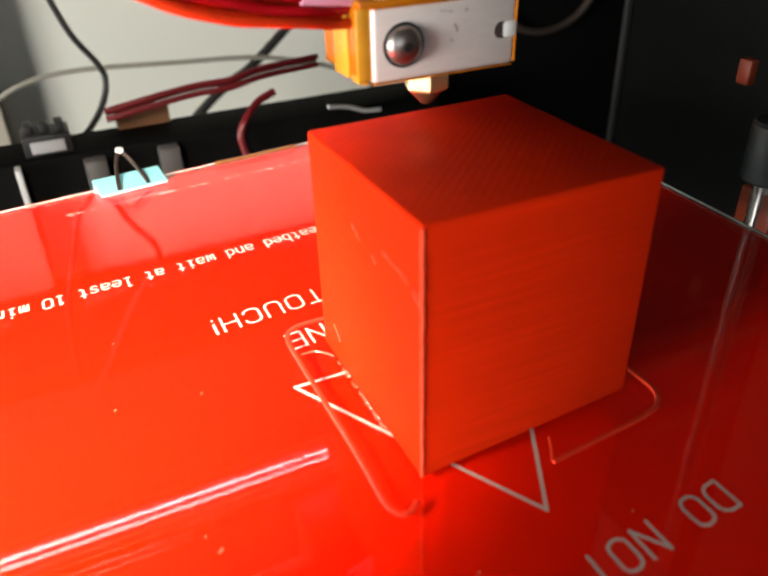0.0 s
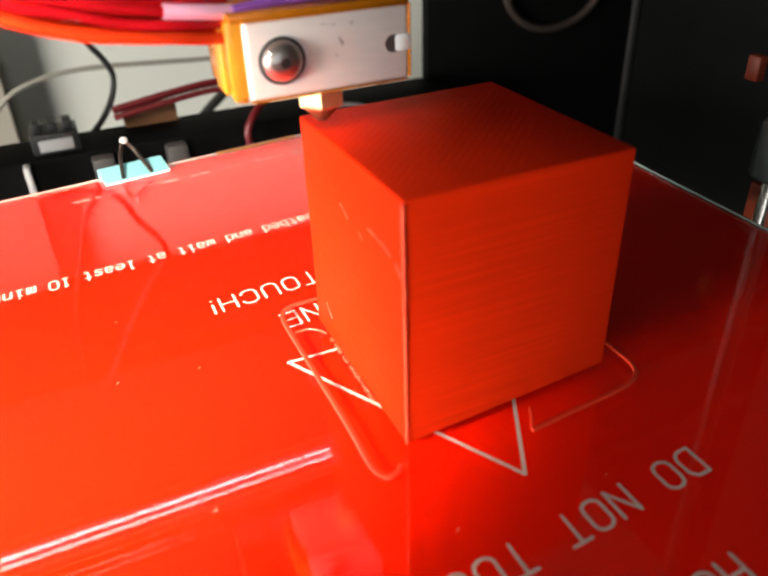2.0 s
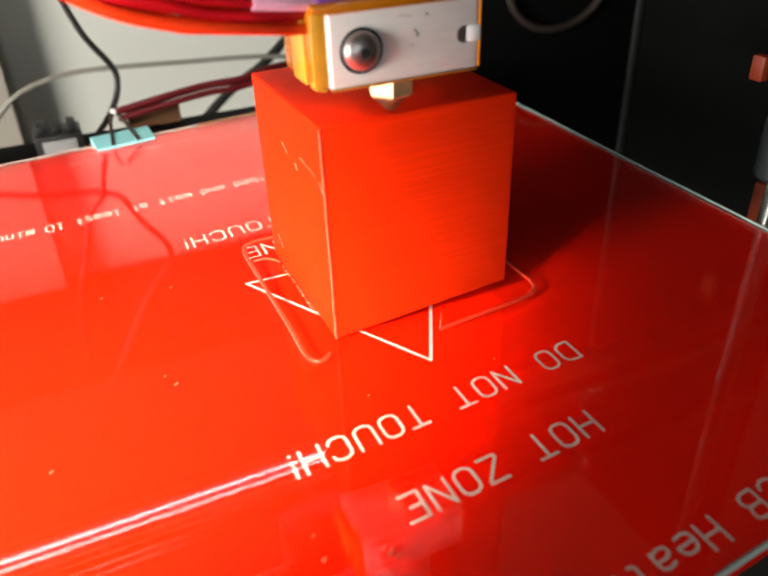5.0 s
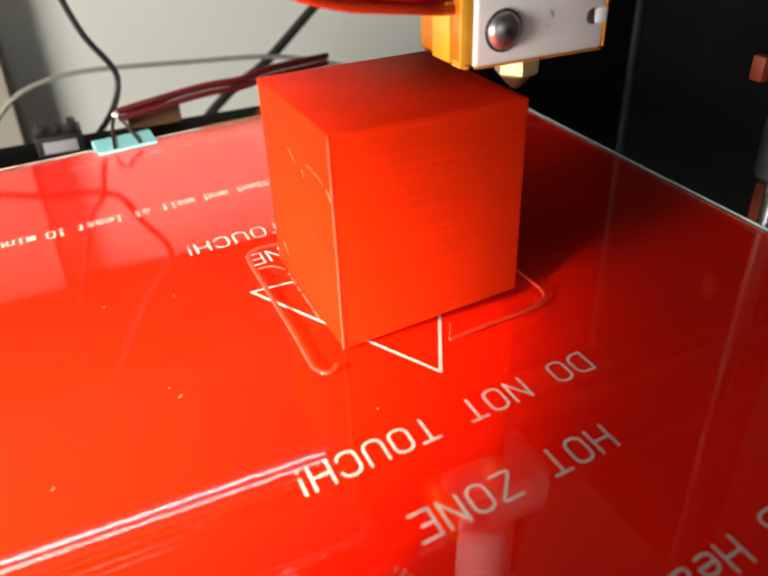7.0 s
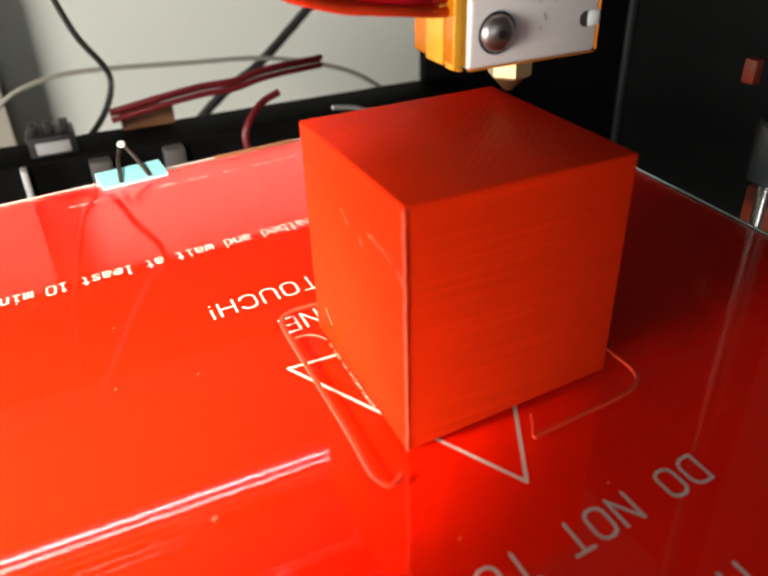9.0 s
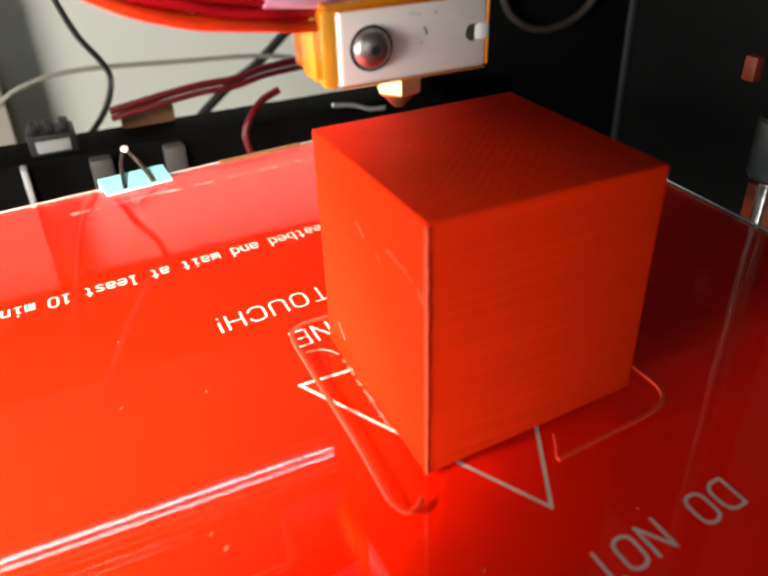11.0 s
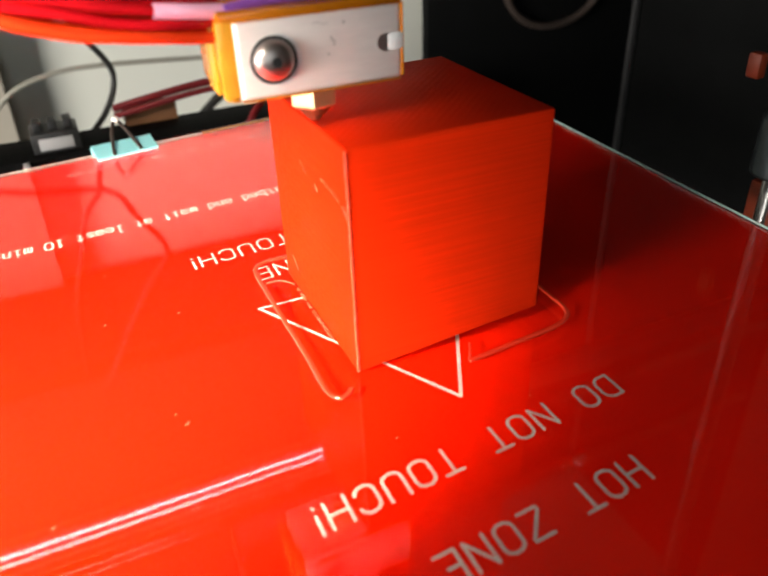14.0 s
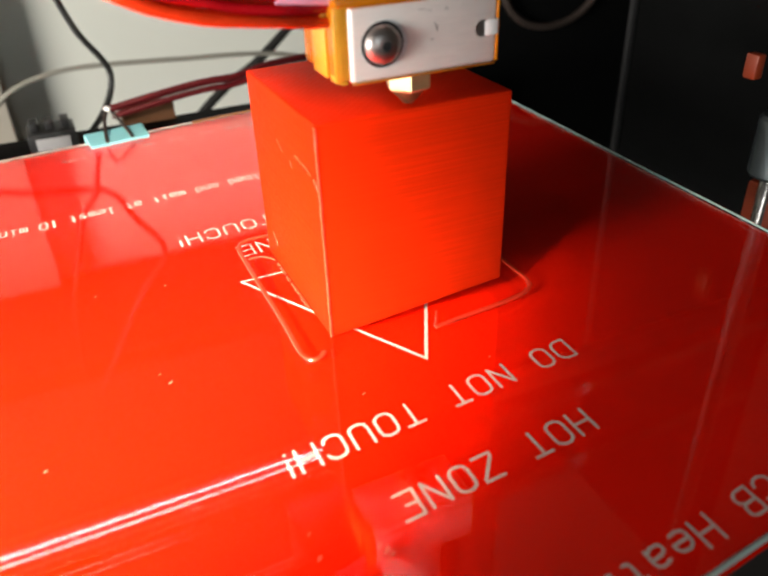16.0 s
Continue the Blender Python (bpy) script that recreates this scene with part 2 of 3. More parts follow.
# ---- the room ----
wall("wall_north", -1600, 420, -900, 1600, 470, 1700, WALL, "pale grey-green painted wall behind the printer", "wall")
# unseen walls and ceiling, darkened to hold down fill light and glass reflections
south = bmesh.new()
for c in ((-1600, -900, -1000, 1700), (0, -900, 1600, 1700), (-1000, -900, 0, -140), (-1000, 860, 0, 1700)):
    box(c[0], -1850, c[1], c[2], -1800, c[3], bm=south)
tagged(mesh("wall_south", south, DARKENED_ROOM), "unseen darkened wall with an opening behind the added fill light", "wall", kind="structure")
wall("wall_east", 1550, -1800, -900, 1600, 420, 1700, DARKENED_ROOM, "unseen side wall, darkened to keep room light low", "wall")
# this wall and the south one are left open behind the added fills
west = bmesh.new()
for c in ((-1800, -900, -800, 1700), (100, -900, 420, 1700), (-800, -900, 100, -150), (-800, 750, 100, 1700)):
    box(-1600, c[0], c[1], -1550, c[2], c[3], bm=west)
tagged(mesh("wall_west", west, DARKENED_ROOM), "unseen darkened wall with an opening behind the added fill light", "wall", kind="structure")
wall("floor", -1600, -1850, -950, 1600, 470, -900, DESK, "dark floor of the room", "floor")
wall("ceiling", -1600, -1850, 1700, 1600, 470, 1750, DARKENED_ROOM, "unseen ceiling, darkened to keep glass reflections low", "ceiling")
# brownish strip along the left of the back wall
wall("trim", -200, 404, -150, -66, 419, 1600, WALL_STRIP, "brownish strip up the wall", "trim")
# added out of view: hides the upper wall from the glass's reflection
cabinet = thing("reflection_blocker", (0.0, 0.4, 0.165), "unseen dark cabinet added to darken the reflection in the glass", "cabinet")
part("body", box(-900, -90, 0, 900, 18, 900, 4), DARKENED_ROOM, cabinet)
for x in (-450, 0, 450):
    door = part("door", box(x - 223, -108, 4, x + 223, -90.5, 896, 3), DARKENED_ROOM, cabinet)
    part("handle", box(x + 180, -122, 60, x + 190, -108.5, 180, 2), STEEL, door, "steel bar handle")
desk = thing("desk", (0, 0.05, -0.15), "dark laminate desk under the printer", "desk")
part("desktop", box(-500, -400, -30, 600, 340, 0, 3), DESK, desk)
for x, y in ((-470, -370), (570, -370), (-470, 310), (570, 310)):
    part("leg", box(x - 25, y - 25, -750, x + 25, y + 25, -30, 2), DESK, desk)


# ---- the printer's frame ----
printer = thing("printer_frame", (0.1, 0.2, -0.15), "black metal frame of a desktop printer on the desk", "printer frame")


def fixed(name, bm, mat, label=""):
    bmesh.ops.translate(bm, verts=bm.verts, vec=(-0.1, -0.2, 0.15))
    return part(name, bm, mat, printer, label)


fixed("rear_bar", box(-190, 212, -55, 122, 238, -11.5, 1.5), BLACK)
fixed("rear_foot", box(-180, 212, -150, -150, 240, -55, 1), BLACK)
fixed("rear_foot", box(92, 212, -150, 122, 238, -55, 1), BLACK)
fixed("rear_panel", box(126, 240, -150, 251, 246, 330, 1), BLACK)
fixed("side_panel", box(252, 120, -150, 258, 246, 330, 1), BLACK)
fixed("side_panel", box(259, 60, -150, 420, 66, 330, 1), BLACK)
fixed("panel_edge", box(247, 237, -150, 251, 239.5, 330, 0.5), DARK_GREY, "dark grey edge of the panel")
carrier = box(-170, 1.2, -4.2, 220, 5, 4.2, 0.3)
bmesh.ops.transform(carrier, matrix=pose(0, 0.089, 0.0786, 19, 0, 0), verts=carrier.verts)
fixed("cross_rail", carrier, SATIN, "dark steel rail across the printer")
# no real lamp: a tapered glowing strip gives the rail's glare in the glass
strip = box(-170, 0, -0.75, 14, 1.2, 0.75, 0.2)
for v in strip.verts:
    if v.co.x > 0:
        v.co.z *= 0.25
bmesh.ops.transform(strip, matrix=pose(0, 0.089, 0.0770, 19, 0, 0), verts=strip.verts)
fixed("glare_strip", strip, GLOW, "glowing strip put in for the glare along the rail")
for y, z in ((100, 100), (100, 140)):
    fixed("cross_rod", lathe([(4, -170), (4, 220)], Matrix.Translation((0, y / 1000, z / 1000)) @ pose(0, 0, 0, 0, 90, 0)), STEEL, "polished steel rod across the printer")
for y in (40, 92):
    fixed("slide_rod", lathe([(4, -190), (4, 212)], Matrix.Translation((y / 1000, 0, -0.045)) @ pose(0, 0, 0, -90, 0, 0)), STEEL, "polished steel rod under the bed")

# ---- the moving bed and what lies on it ----
bed = thing("heated_bed", (0, 0, 0), "red printed heated bed with white lettering under glass", "heated bed")
RIDERS.append((bed, (0, 0, 0)))
QUAD = [(-98, -86), (112, -65), (118, 160.5), (-98, 138)]
part("board", slab(QUAD, -4.8, -3.2, 0.2), PCB, bed)
part("bed_plate", slab([(x * 0.97, y * 0.97 + 2) for x, y in QUAD], -11, -7, 0.5), BLACK, bed)
for x, y in ((-90, -76), (104, -57), (110, 150), (-90, 130)):
    part("standoff", lathe([(3, -7.2), (3, -4.7)], Matrix.Translation((x / 1000, y / 1000, 0))), STEEL, bed)
glass = thing("glass_plate", (0, 0, 0), "clear glass plate with a bright ground edge on the bed", "glass plate")
RIDERS.append((glass, (0, 0, 0)))
pane = part("pane", slab(QUAD, -3, 0, 0.25), GLASS, glass)
pane.visible_shadow = False
part("glass_rim", tube([(*q, -1.5) for q in (*QUAD, QUAD[0])], 0.6, 1, 6), EDGE, glass, "ground rim of the glass")


# single-stroke letters on a grid 2 wide and 3 high, y up from the base line
ROUND = [(0.65, 0), (1.35, 0), (1.85, 0.3), (2, 0.75), (2, 2.25), (1.85, 2.7), (1.35, 3), (0.65, 3), (0.15, 2.7), (0, 2.25), (0, 0.75), (0.15, 0.3), (0.65, 0)]
BOWL = [(1.7, 2), (1.7, 0), (0.6, 0), (0.1, 0.3), (0, 0.7), (0, 1.3), (0.1, 1.7), (0.6, 2), (1.7, 2)]
GLYPHS = {
    "D": [[(0, 0), (0, 3), (1.2, 3), (1.75, 2.7), (2, 2.2), (2, 0.8), (1.75, 0.3), (1.2, 0), (0, 0)]],
    "O": [ROUND], "0": [ROUND],
    "N": [[(0, 0), (0, 3), (2, 0), (2, 3)]],
    "T": [[(0, 3), (2, 3)], [(1, 3), (1, 0)]],
    "U": [[(0, 3), (0, 0.75), (0.15, 0.3), (0.65, 0), (1.35, 0), (1.85, 0.3), (2, 0.75), (2, 3)]],
    "C": [[(2, 2.3), (1.85, 2.7), (1.35, 3), (0.65, 3), (0.15, 2.7), (0, 2.25), (0, 0.75), (0.15, 0.3), (0.65, 0), (1.35, 0), (1.85, 0.3), (2, 0.7)]],
    "H": [[(0, 0), (0, 3)], [(2, 0), (2, 3)], [(0, 1.5), (2, 1.5)]],
    "Z": [[(0, 3), (2, 3), (2, 2.7), (0, 0.4), (0, 0), (2, 0)]],
    "E": [[(2, 3), (0, 3), (0, 0), (2, 0)], [(0, 1.5), (1.3, 1.5)]],
    "!": [[(0.1, 3), (0.1, 0.95)], [(0.1, 0.1), (0.1, 0.0)]],
    "P": [[(0, 0), (0, 3), (1.4, 3), (1.9, 2.7), (2, 2.25), (1.9, 1.7), (1.4, 1.4), (0, 1.4)]],
    "B": [[(0, 0), (0, 3), (1.3, 3), (1.8, 2.75), (1.85, 2.2), (1.7, 1.75), (1.3, 1.55), (0, 1.55)], [(1.3, 1.55), (1.85, 1.3), (2, 0.8), (1.85, 0.3), (1.3, 0), (0, 0)]],
    "e": [[(0, 1.05), (1.9, 1.05), (1.9, 1.4), (1.6, 1.85), (1.2, 2), (0.6, 2), (0.15, 1.7), (0, 1.3), (0, 0.6), (0.2, 0.2), (0.7, 0), (1.6, 0.1)]],
    "a": [[(0.2, 1.8), (0.7, 2), (1.2, 2), (1.6, 1.8), (1.75, 1.4), (1.75, 0)], [(1.75, 1.1), (0.6, 1.1), (0.1, 0.85), (0, 0.5), (0.15, 0.15), (0.6, 0), (1.2, 0.05), (1.75, 0.4)]],
    "t": [[(0.8, 2.8), (0.8, 0.4), (1.0, 0.05), (1.5, 0)], [(0.2, 2), (1.5, 2)]],
    "b": [[(0.1, 3), (0.1, 0), (1.2, 0), (1.7, 0.3), (1.8, 0.7), (1.8, 1.3), (1.7, 1.7), (1.2, 2), (0.1, 2)]],
    "d": [[(1.7, 3), (1.7, 2)], BOWL],
    "h": [[(0.1, 0), (0.1, 3)], [(0.1, 1.6), (0.7, 2), (1.3, 2), (1.7, 1.6), (1.7, 0)]],
    "n": [[(0.1, 0), (0.1, 2)], [(0.1, 1.6), (0.7, 2), (1.3, 2), (1.7, 1.6), (1.7, 0)]],
    "u": [[(0.1, 2), (0.1, 0.4), (0.5, 0), (1.1, 0), (1.7, 0.4), (1.7, 2)]],
    "w": [[(0, 2), (0.1, 0), (0.9, 0.3), (0.9, 1.6), (0.9, 0.3), (1.7, 0), (1.8, 2)]],
    "m": [[(0, 0), (0, 2), (0.8, 1.9), (0.9, 0), (0.9, 1.8), (1.7, 2), (1.8, 0)]],
    "i": [[(0.9, 0), (0.9, 2), (0.4, 2)], [(0.9, 2.9), (0.9, 2.8)], [(0.3, 0), (1.5, 0)]],
    "l": [[(0.9, 0), (0.9, 3), (0.4, 3)], [(0.3, 0), (1.5, 0)]],
    "s": [[(1.7, 1.8), (1.2, 2), (0.5, 2), (0.1, 1.6), (0.5, 1.1), (1.3, 0.9), (1.7, 0.5), (1.3, 0), (0.5, 0), (0.1, 0.2)]],
    "1": [[(0.4, 2.5), (0.9, 3), (0.9, 0)], [(0.3, 0), (1.5, 0)]],
}


def stroke(b, a, c, w, z):
    """A flat printed line with rounded ends between two points, in millimetres."""
    way = c - a
    turn = math.atan2(way.y, way.x)
    ring = []
    for mid, start in ((c, turn - math.pi / 2), (a, turn + math.pi / 2)):
        for k in range(6):
            t = start + math.pi * k / 5
            ring.append(b.verts.new(Vector((mid.x + w / 2 * math.cos(t), mid.y + w / 2 * math.sin(t), z)) / 1000))
    b.faces.new(ring)


def lettering(text, x, y, pitch, width, height, slope=0.09, w=0.56, mat=None):
    """Printed stroke letters read from the far side: x and y are the top left corner of the first letter as read."""
    b, n = bmesh.new(), 0
    for k, ch in enumerate(text):
        for line in GLYPHS.get(ch, []):
            pts = []
            for u, v in line:
                px = x - k * pitch - u / 2 * width
                pts.append(Vector((px, y + (3 - v) / 3 * height + slope * (px - x), 0)))
            for p, q in zip(pts, pts[1:]):
                stroke(b, p, q, w, -3.165 + 0.0004 * (n % 9))
                n += 1
    return part("lettering", b, mat or INK, bed)


lettering("DO NOT TOUCH!", 41.55, -25.0, 5.0, 3.4, 5.35, 0.092)
lettering("HOT ZONE", 31.9, -43.4, 4.98, 3.35, 5.3, 0.085)
lettering("DO NOT TOUCH!", 41.7, 61.8, 5.0, 3.4, 5.35, 0.092)
lettering("HOT ZONE", 31.9, 47.1, 4.98, 3.35, 5.3, 0.085)
lettering("PCB Heatbed", 52.6, -67.4, 4.75, 3.3, 4.75, 0.12, 0.5)
lettering("heatbed and wait at least 10 minutes", 19.5, 89.3, 2.536, 1.9, 4.2, 0.083, 0.56)
for x, w in ((-40, 2), (-37, 2.5), (-34, 1.5), (-14, 2), (-11, 3), (-5, 2), (-1, 3), (6, 2), (9, 1.5), (16, 2.5), (20, 3), (24, 2), (29, 3), (33, 2)):
    part("legend_bar", box(x - w, 135.6 + 0.095 * x, -3.19, x, 136.7 + 0.095 * x, -3.15), FAINT_INK, bed)
TRIANGLE = [Vector(q) for q in ((14.8, -12.7, 0), (-9.85, 32.4, 0), (38.0, 31.6, 0))]
edge_lines = bmesh.new()
for k in range(3):
    stroke(edge_lines, TRIANGLE[k], TRIANGLE[(k + 1) % 3], 0.68, -3.165 + 0.0005 * k)
part("warning_triangle", edge_lines, INK, bed)


# ---- the printed cube ----
def cube_mesh():
    low = [(0, 0, 0), (39.9, 0, 3.0), (40, 41.7, 1.2), (0, 41.6, 0)]
    high = [(0, 0, 44.2), (40, 0, 44.2), (40.2, 41.9, 44.2), (-0.2, 41.6, 44.0)]
    b = bmesh.new()
    lo, hi = [[b.verts.new(Vector(q) / 1000) for q in row] for row in (low, high)]
    b.faces.new(lo[::-1])
    b.faces.new(hi)
    for i in range(4):
        b.faces.new((lo[i], lo[(i + 1) % 4], hi[(i + 1) % 4], hi[i]))
    bmesh.ops.bevel(b, geom=b.edges[:], offset=0.0005, segments=3, profile=0.5, affect="EDGES")
    return b


cube = thing("printed_cube", (0, 0, 0), "red plastic printed cube with fine layer lines on the glass", "printed cube")
RIDERS.append((cube, (0, 0, 0)))
part("body", cube_mesh(), PLASTIC, cube)
rng = random.Random(4)
part("seam", tube([(0.12 + rng.uniform(-0.06, 0.06), 0.12 + rng.uniform(-0.06, 0.06), 0.3 + 43.4 * k / 40) for k in range(41)], 0.3, 1, 8), STRAND, cube, "raised seam up the corner")
for y0, z0, y1, z1, r in ((23.6, 34.2, 20.6, 32.6, 0.28), (16.0, 32.2, 14.9, 31.2, 0.25), (12.2, 34.6, 8.6, 34.2, 0.3), (8.0, 34.4, 4.0, 33.6, 0.26), (2.4, 33.4, 0.6, 31.8, 0.3), (35.2, 8.0, 32.6, 5.6, 0.26)):
    part("stray_strand", tube([(-0.1, y0, z0), (-0.12, (y0 + y1) / 2, (z0 + z1) / 2 + 0.25), (-0.02, y1, z1)], r * 0.65, 4, 6), STRAND, cube, "stray strand on the side")
for k in range(14):
    y = 12 + 22 * k / 14 + rng.uniform(-0.6, 0.6)
    part("fringe", tube([(-0.1, y, 0.3), (-0.5, y + 0.5, 0.28), (-0.2, y + 1.1, 0.32)], rng.uniform(0.2, 0.36), 3, 6), STRAND, cube)
skirt = [(20.3, -6.5), (30, -5.6), (40, -4.7), (44.5, -3.4), (47, -0.3), (47.3, 8), (47.3, 38), (46.8, 45), (44, 48), (36, 48.8), (2, 49), (-4, 48.5), (-6.6, 45.5), (-7, 36),
         (-7.0, 10), (-7.3, 0), (-7.1, -3.3), (-5.9, -5.3), (-4.1, -5.0), (-3.0, -3.9)]
loop = tagged(mesh("skirt_strand", tube([(x, y, 0.28) for x, y in skirt], 0.55, 5, 8, flat=0.7), BEAD), "thin red filament outline laid round the cube on the glass", "filament strand")
RIDERS.append((loop, (0, 0, 0)))


# ---- binder clip on the far edge of the glass ----
def binder_clip():
    ob = thing("binder_clip", (0, 0, 0), "teal binder clip with wire handles on the edge of the glass", "binder clip")
    b = bmesh.new()
    prof = [(-7, 0.2), (-7, 1.0), (1.0, 2.9), (2.0, 2.0), (2.0, -9.0), (1.0, -10.0), (-7, -5.4), (-7, -4.8), (0.9, -8.9), (1.2, -8.4), (1.2, 1.6), (0.7, 2.1)]
    ends = [[b.verts.new(Vector((x, y, z)) / 1000) for y, z in prof] for x in (-9.8, 9.8)]
    for i in range(len(prof)):
        j = (i + 1) % len(prof)
        b.faces.new((ends[0][i], ends[0][j], ends[1][j], ends[1][i]))
    b.faces.new(ends[0][::-1])
    b.faces.new(ends[1])
    part("body", b, TEAL, ob)
    part("handle", tube([(-4.3, -6.8, 1.3), (-3.8, -4.6, 2.8), (-2.4, 0.0, 6.0), (-0.9, 1.9, 8.6), (0, 2.3, 9.2), (0.9, 1.9, 8.6), (2.4, 0.0, 6.0), (3.8, -4.6, 2.8), (4.3, -6.8, 1.3)], 0.6, 4, 8), DARK_HANDLE, ob, "dark wire handle folded up")
    part("handle", tube([(-5.5, -6.5, -5.6), (-4.6, -5, -7.6), (-2, 0, -10.8), (0, 2, -12), (2, 0, -10.8), (4.6, -5, -7.6), (5.5, -6.5, -5.6)], 0.5, 4, 8), DARK_STEEL, ob, "wire handle under the bed")
    part("handle_end", lathe([(0.3, -1), (1.1, -0.6), (1.2, 0), (1.1, 0.6), (0.3, 1)], Matrix.Translation((0, 0.0024, 0.0096)), 12), PALE_ALU, ob, "bright rolled end of the handle")
    return ob


clip = binder_clip()
RIDERS.append((clip, (-23.0, 145.0, 0.0, 8.0)))


# ---- the print head ----
HEAD_Y = 41.8
head = thing("print_head", (0.023, HEAD_Y / 1000, 0.0447), "print head with aluminium heater block, brass nozzle and amber tape", "print head")


def facing(x, z, y=-8.0):
    """A turned part's axis out of the block's near face."""
    return Matrix.Translation((x / 1000, y / 1000, z / 1000)) @ pose(0, 0, 0, 90, 0, 0)


block = part("heater_block", box(-13.2, -8, 7.7, 14.2, 8, 20.0, 0.8, seg=3), ALU, head, "bare aluminium block with scratches")
for x, z, w, h in ((0.6, 18.0, 0.9, 0.16), (4.0, 17.8, 0.3, 0.5), (1.9, 15.4, 0.25, 0.6), (2.3, 14.6, 0.25, 0.9), (1.2, 13.2, 0.4, 0.25), (-1.0, 18.3, 1.3, 0.12)):
    part("scratch", box(x, -8.03, z, x + w, -7.9, z + h), DARK_STEEL, block, "dark scratch on the face")
nozzle = part("nozzle", lathe([(3.5, 3.0), (4.1, 3.5), (4.1, 6.6), (3.8, 7.2), (2.9, 7.9)], pose(0, 0, 0, 0, 0, 12), steps=6), BRASS, head, "brass hexagon nozzle", smooth=20)
part("tip", lathe([(0.35, 0.3), (0.9, 0.5), (2.6, 2.3), (3.0, 3.1)], steps=24), DARK_BRASS, nozzle, "dark brown brass tip")
screw = part("screw", lathe([(3.3, -0.2), (3.3, 0.3), (2.9, 1.0), (1.9, 1.6), (0.9, 1.8)], facing(-7.6, 13.6)), DARK_STEEL, head, "domed dark steel screw")
# flat dark discs give the shade in socket, recess and hole
part("socket", lathe([(0.9, 0), (0.9, 0.06)], facing(-7.6, 13.6, -9.8), 6), BLACK_PLASTIC, screw, "dark disc for the shade in the hexagon socket")
part("recess", lathe([(3.75, -0.3), (3.75, 0.05)], facing(-7.6, 13.6)), BLACK_PLASTIC, head, "dark disc for the shade in the recess round the screw")
# bright disc set off centre, so a crescent shows as the rim's glint
part("counterbore", lathe([(3.9, -0.3), (3.9, 0.03)], facing(-7.0, 13.6)), BRIGHT, head, "bright offset disc for the glint on the screw hole's rim")
part("slot", box(11.4, -8.12, 12.5, 14.5, -7.5, 15.3, 0.3), PALE_ALU, head, "bright slot at the end of the block")
part("hole", lathe([(1.45, -0.3), (1.45, 0.08)], facing(11.2, 13.9), 20), DARK_STEEL, head, "dark disc for the shaded round hole at the slot")
side = part("side_tape", box(-15.4, -7.2, 8.1, -13.1, 8.4, 20.2, 1.1, seg=3), KAPTON, head, "amber tape over the end of the block")
part("tape_band", box(-15.75, -3.6, 8.0, -15.3, 2.6, 20.2, 0.15), KAPTON_LIGHT, side, "lighter single layer of tape")
part("tape_edge", box(-15.7, -7.3, 8.2, -13.0, -6.7, 20.0, 0.25), KAPTON_LIGHT, side, "shiny edge of the tape")
for x, z in ((-14.5, 7.8), (-13.6, 7.5), (-14.8, 8.6)):
    part("tape_end", box(x - 0.5, -6.0, z - 0.4, x + 0.6, -3.0, z + 0.2, 0.15), KAPTON_LIGHT, side, "frayed end of the tape")
part("top_tape", box(-15.2, -7.6, 19.8, 14.6, 8.6, 21.2, 0.5), KAPTON, head, "amber tape over the top of the block")
part("rim_tape", box(-13.0, -8.1, 7.45, 13.9, -7.0, 7.8, 0.15), KAPTON, head, "amber tape along the lower edge")
part("rim_tape", box(14.05, -8.1, 8.0, 14.5, -4, 20.0, 0.2), KAPTON, head, "amber tape along the end")
part("rim_tape", box(-13.2, -8.1, 19.75, 14.2, -7.0, 20.1, 0.15), KAPTON, head, "amber tape along the upper edge")
part("heat_break", lathe([(3, 20.5), (3, 26), (8, 26.2), (8, 60)], steps=24), ALU, head)
part("carriage", box(-24, 12, 42, 24, 40, 78, 2), BLACK_PLASTIC, head)
wig = random.Random(7)
for k, (y, z, r, mat) in enumerate(((-4, 17.3, 1.05, ORANGE_WIRE), (-1, 17.6, 1.1, ORANGE_WIRE), (2, 18.4, 1.1, RED_WIRE), (-3.4, 19.4, 0.95, RED_WIRE), (0, 19.8, 1.1, ORANGE_WIRE),
                                  (3, 21.0, 1.1, RED_WIRE), (-1.5, 22.6, 1.0, RED_WIRE), (1.5, 23.8, 1.1, ORANGE_WIRE))):
    w = [wig.uniform(-0.5, 0.5) for _ in range(8)]
    part("wire", tube([(-13.5, y, z), (-18, y - 0.6, z + 0.3 + 0.4 * w[0]), (-23, y - 0.8 + w[1], z + 0.9 + w[2]), (-29, y - 0.6 + w[3], z + 1.8 + w[4]), (-36, y + w[5], z + 3.4 + w[6]),
                       (-46, y + 2, z + 6.6 + w[7]), (-60, y + 10, z + 15.5), (-69, y + 24, z + 30)], r * 0.86, 6, 10), mat, head, "glossy orange red wire" if mat is ORANGE_WIRE else "glossy red wire")
part("wire_sleeve", tube([(-13, -4, 20.9), (-18, -4.6, 21.5), (-23.5, -4.6, 22.2)], 1.15), PINK_WIRE, head, "pale pink sleeve")
part("wire", tube([(-23, -4.6, 22.1), (-34, -4, 24.2), (-46, -2, 28), (-60, 6, 38), (-68, 20, 52)], 0.8), RED_WIRE, head)
for y in (-5, -2, 1, 4):
    part("tape_fold", tube([(-13.5, y, 21.2), (-6, y + 0.5, 22.0), (2, y, 22.2), (8, y + 1, 21.6)], 0.9, 5, 8), VIOLET if y in (-5, 1) else KAPTON, head, "shiny wrinkled tape on the block")

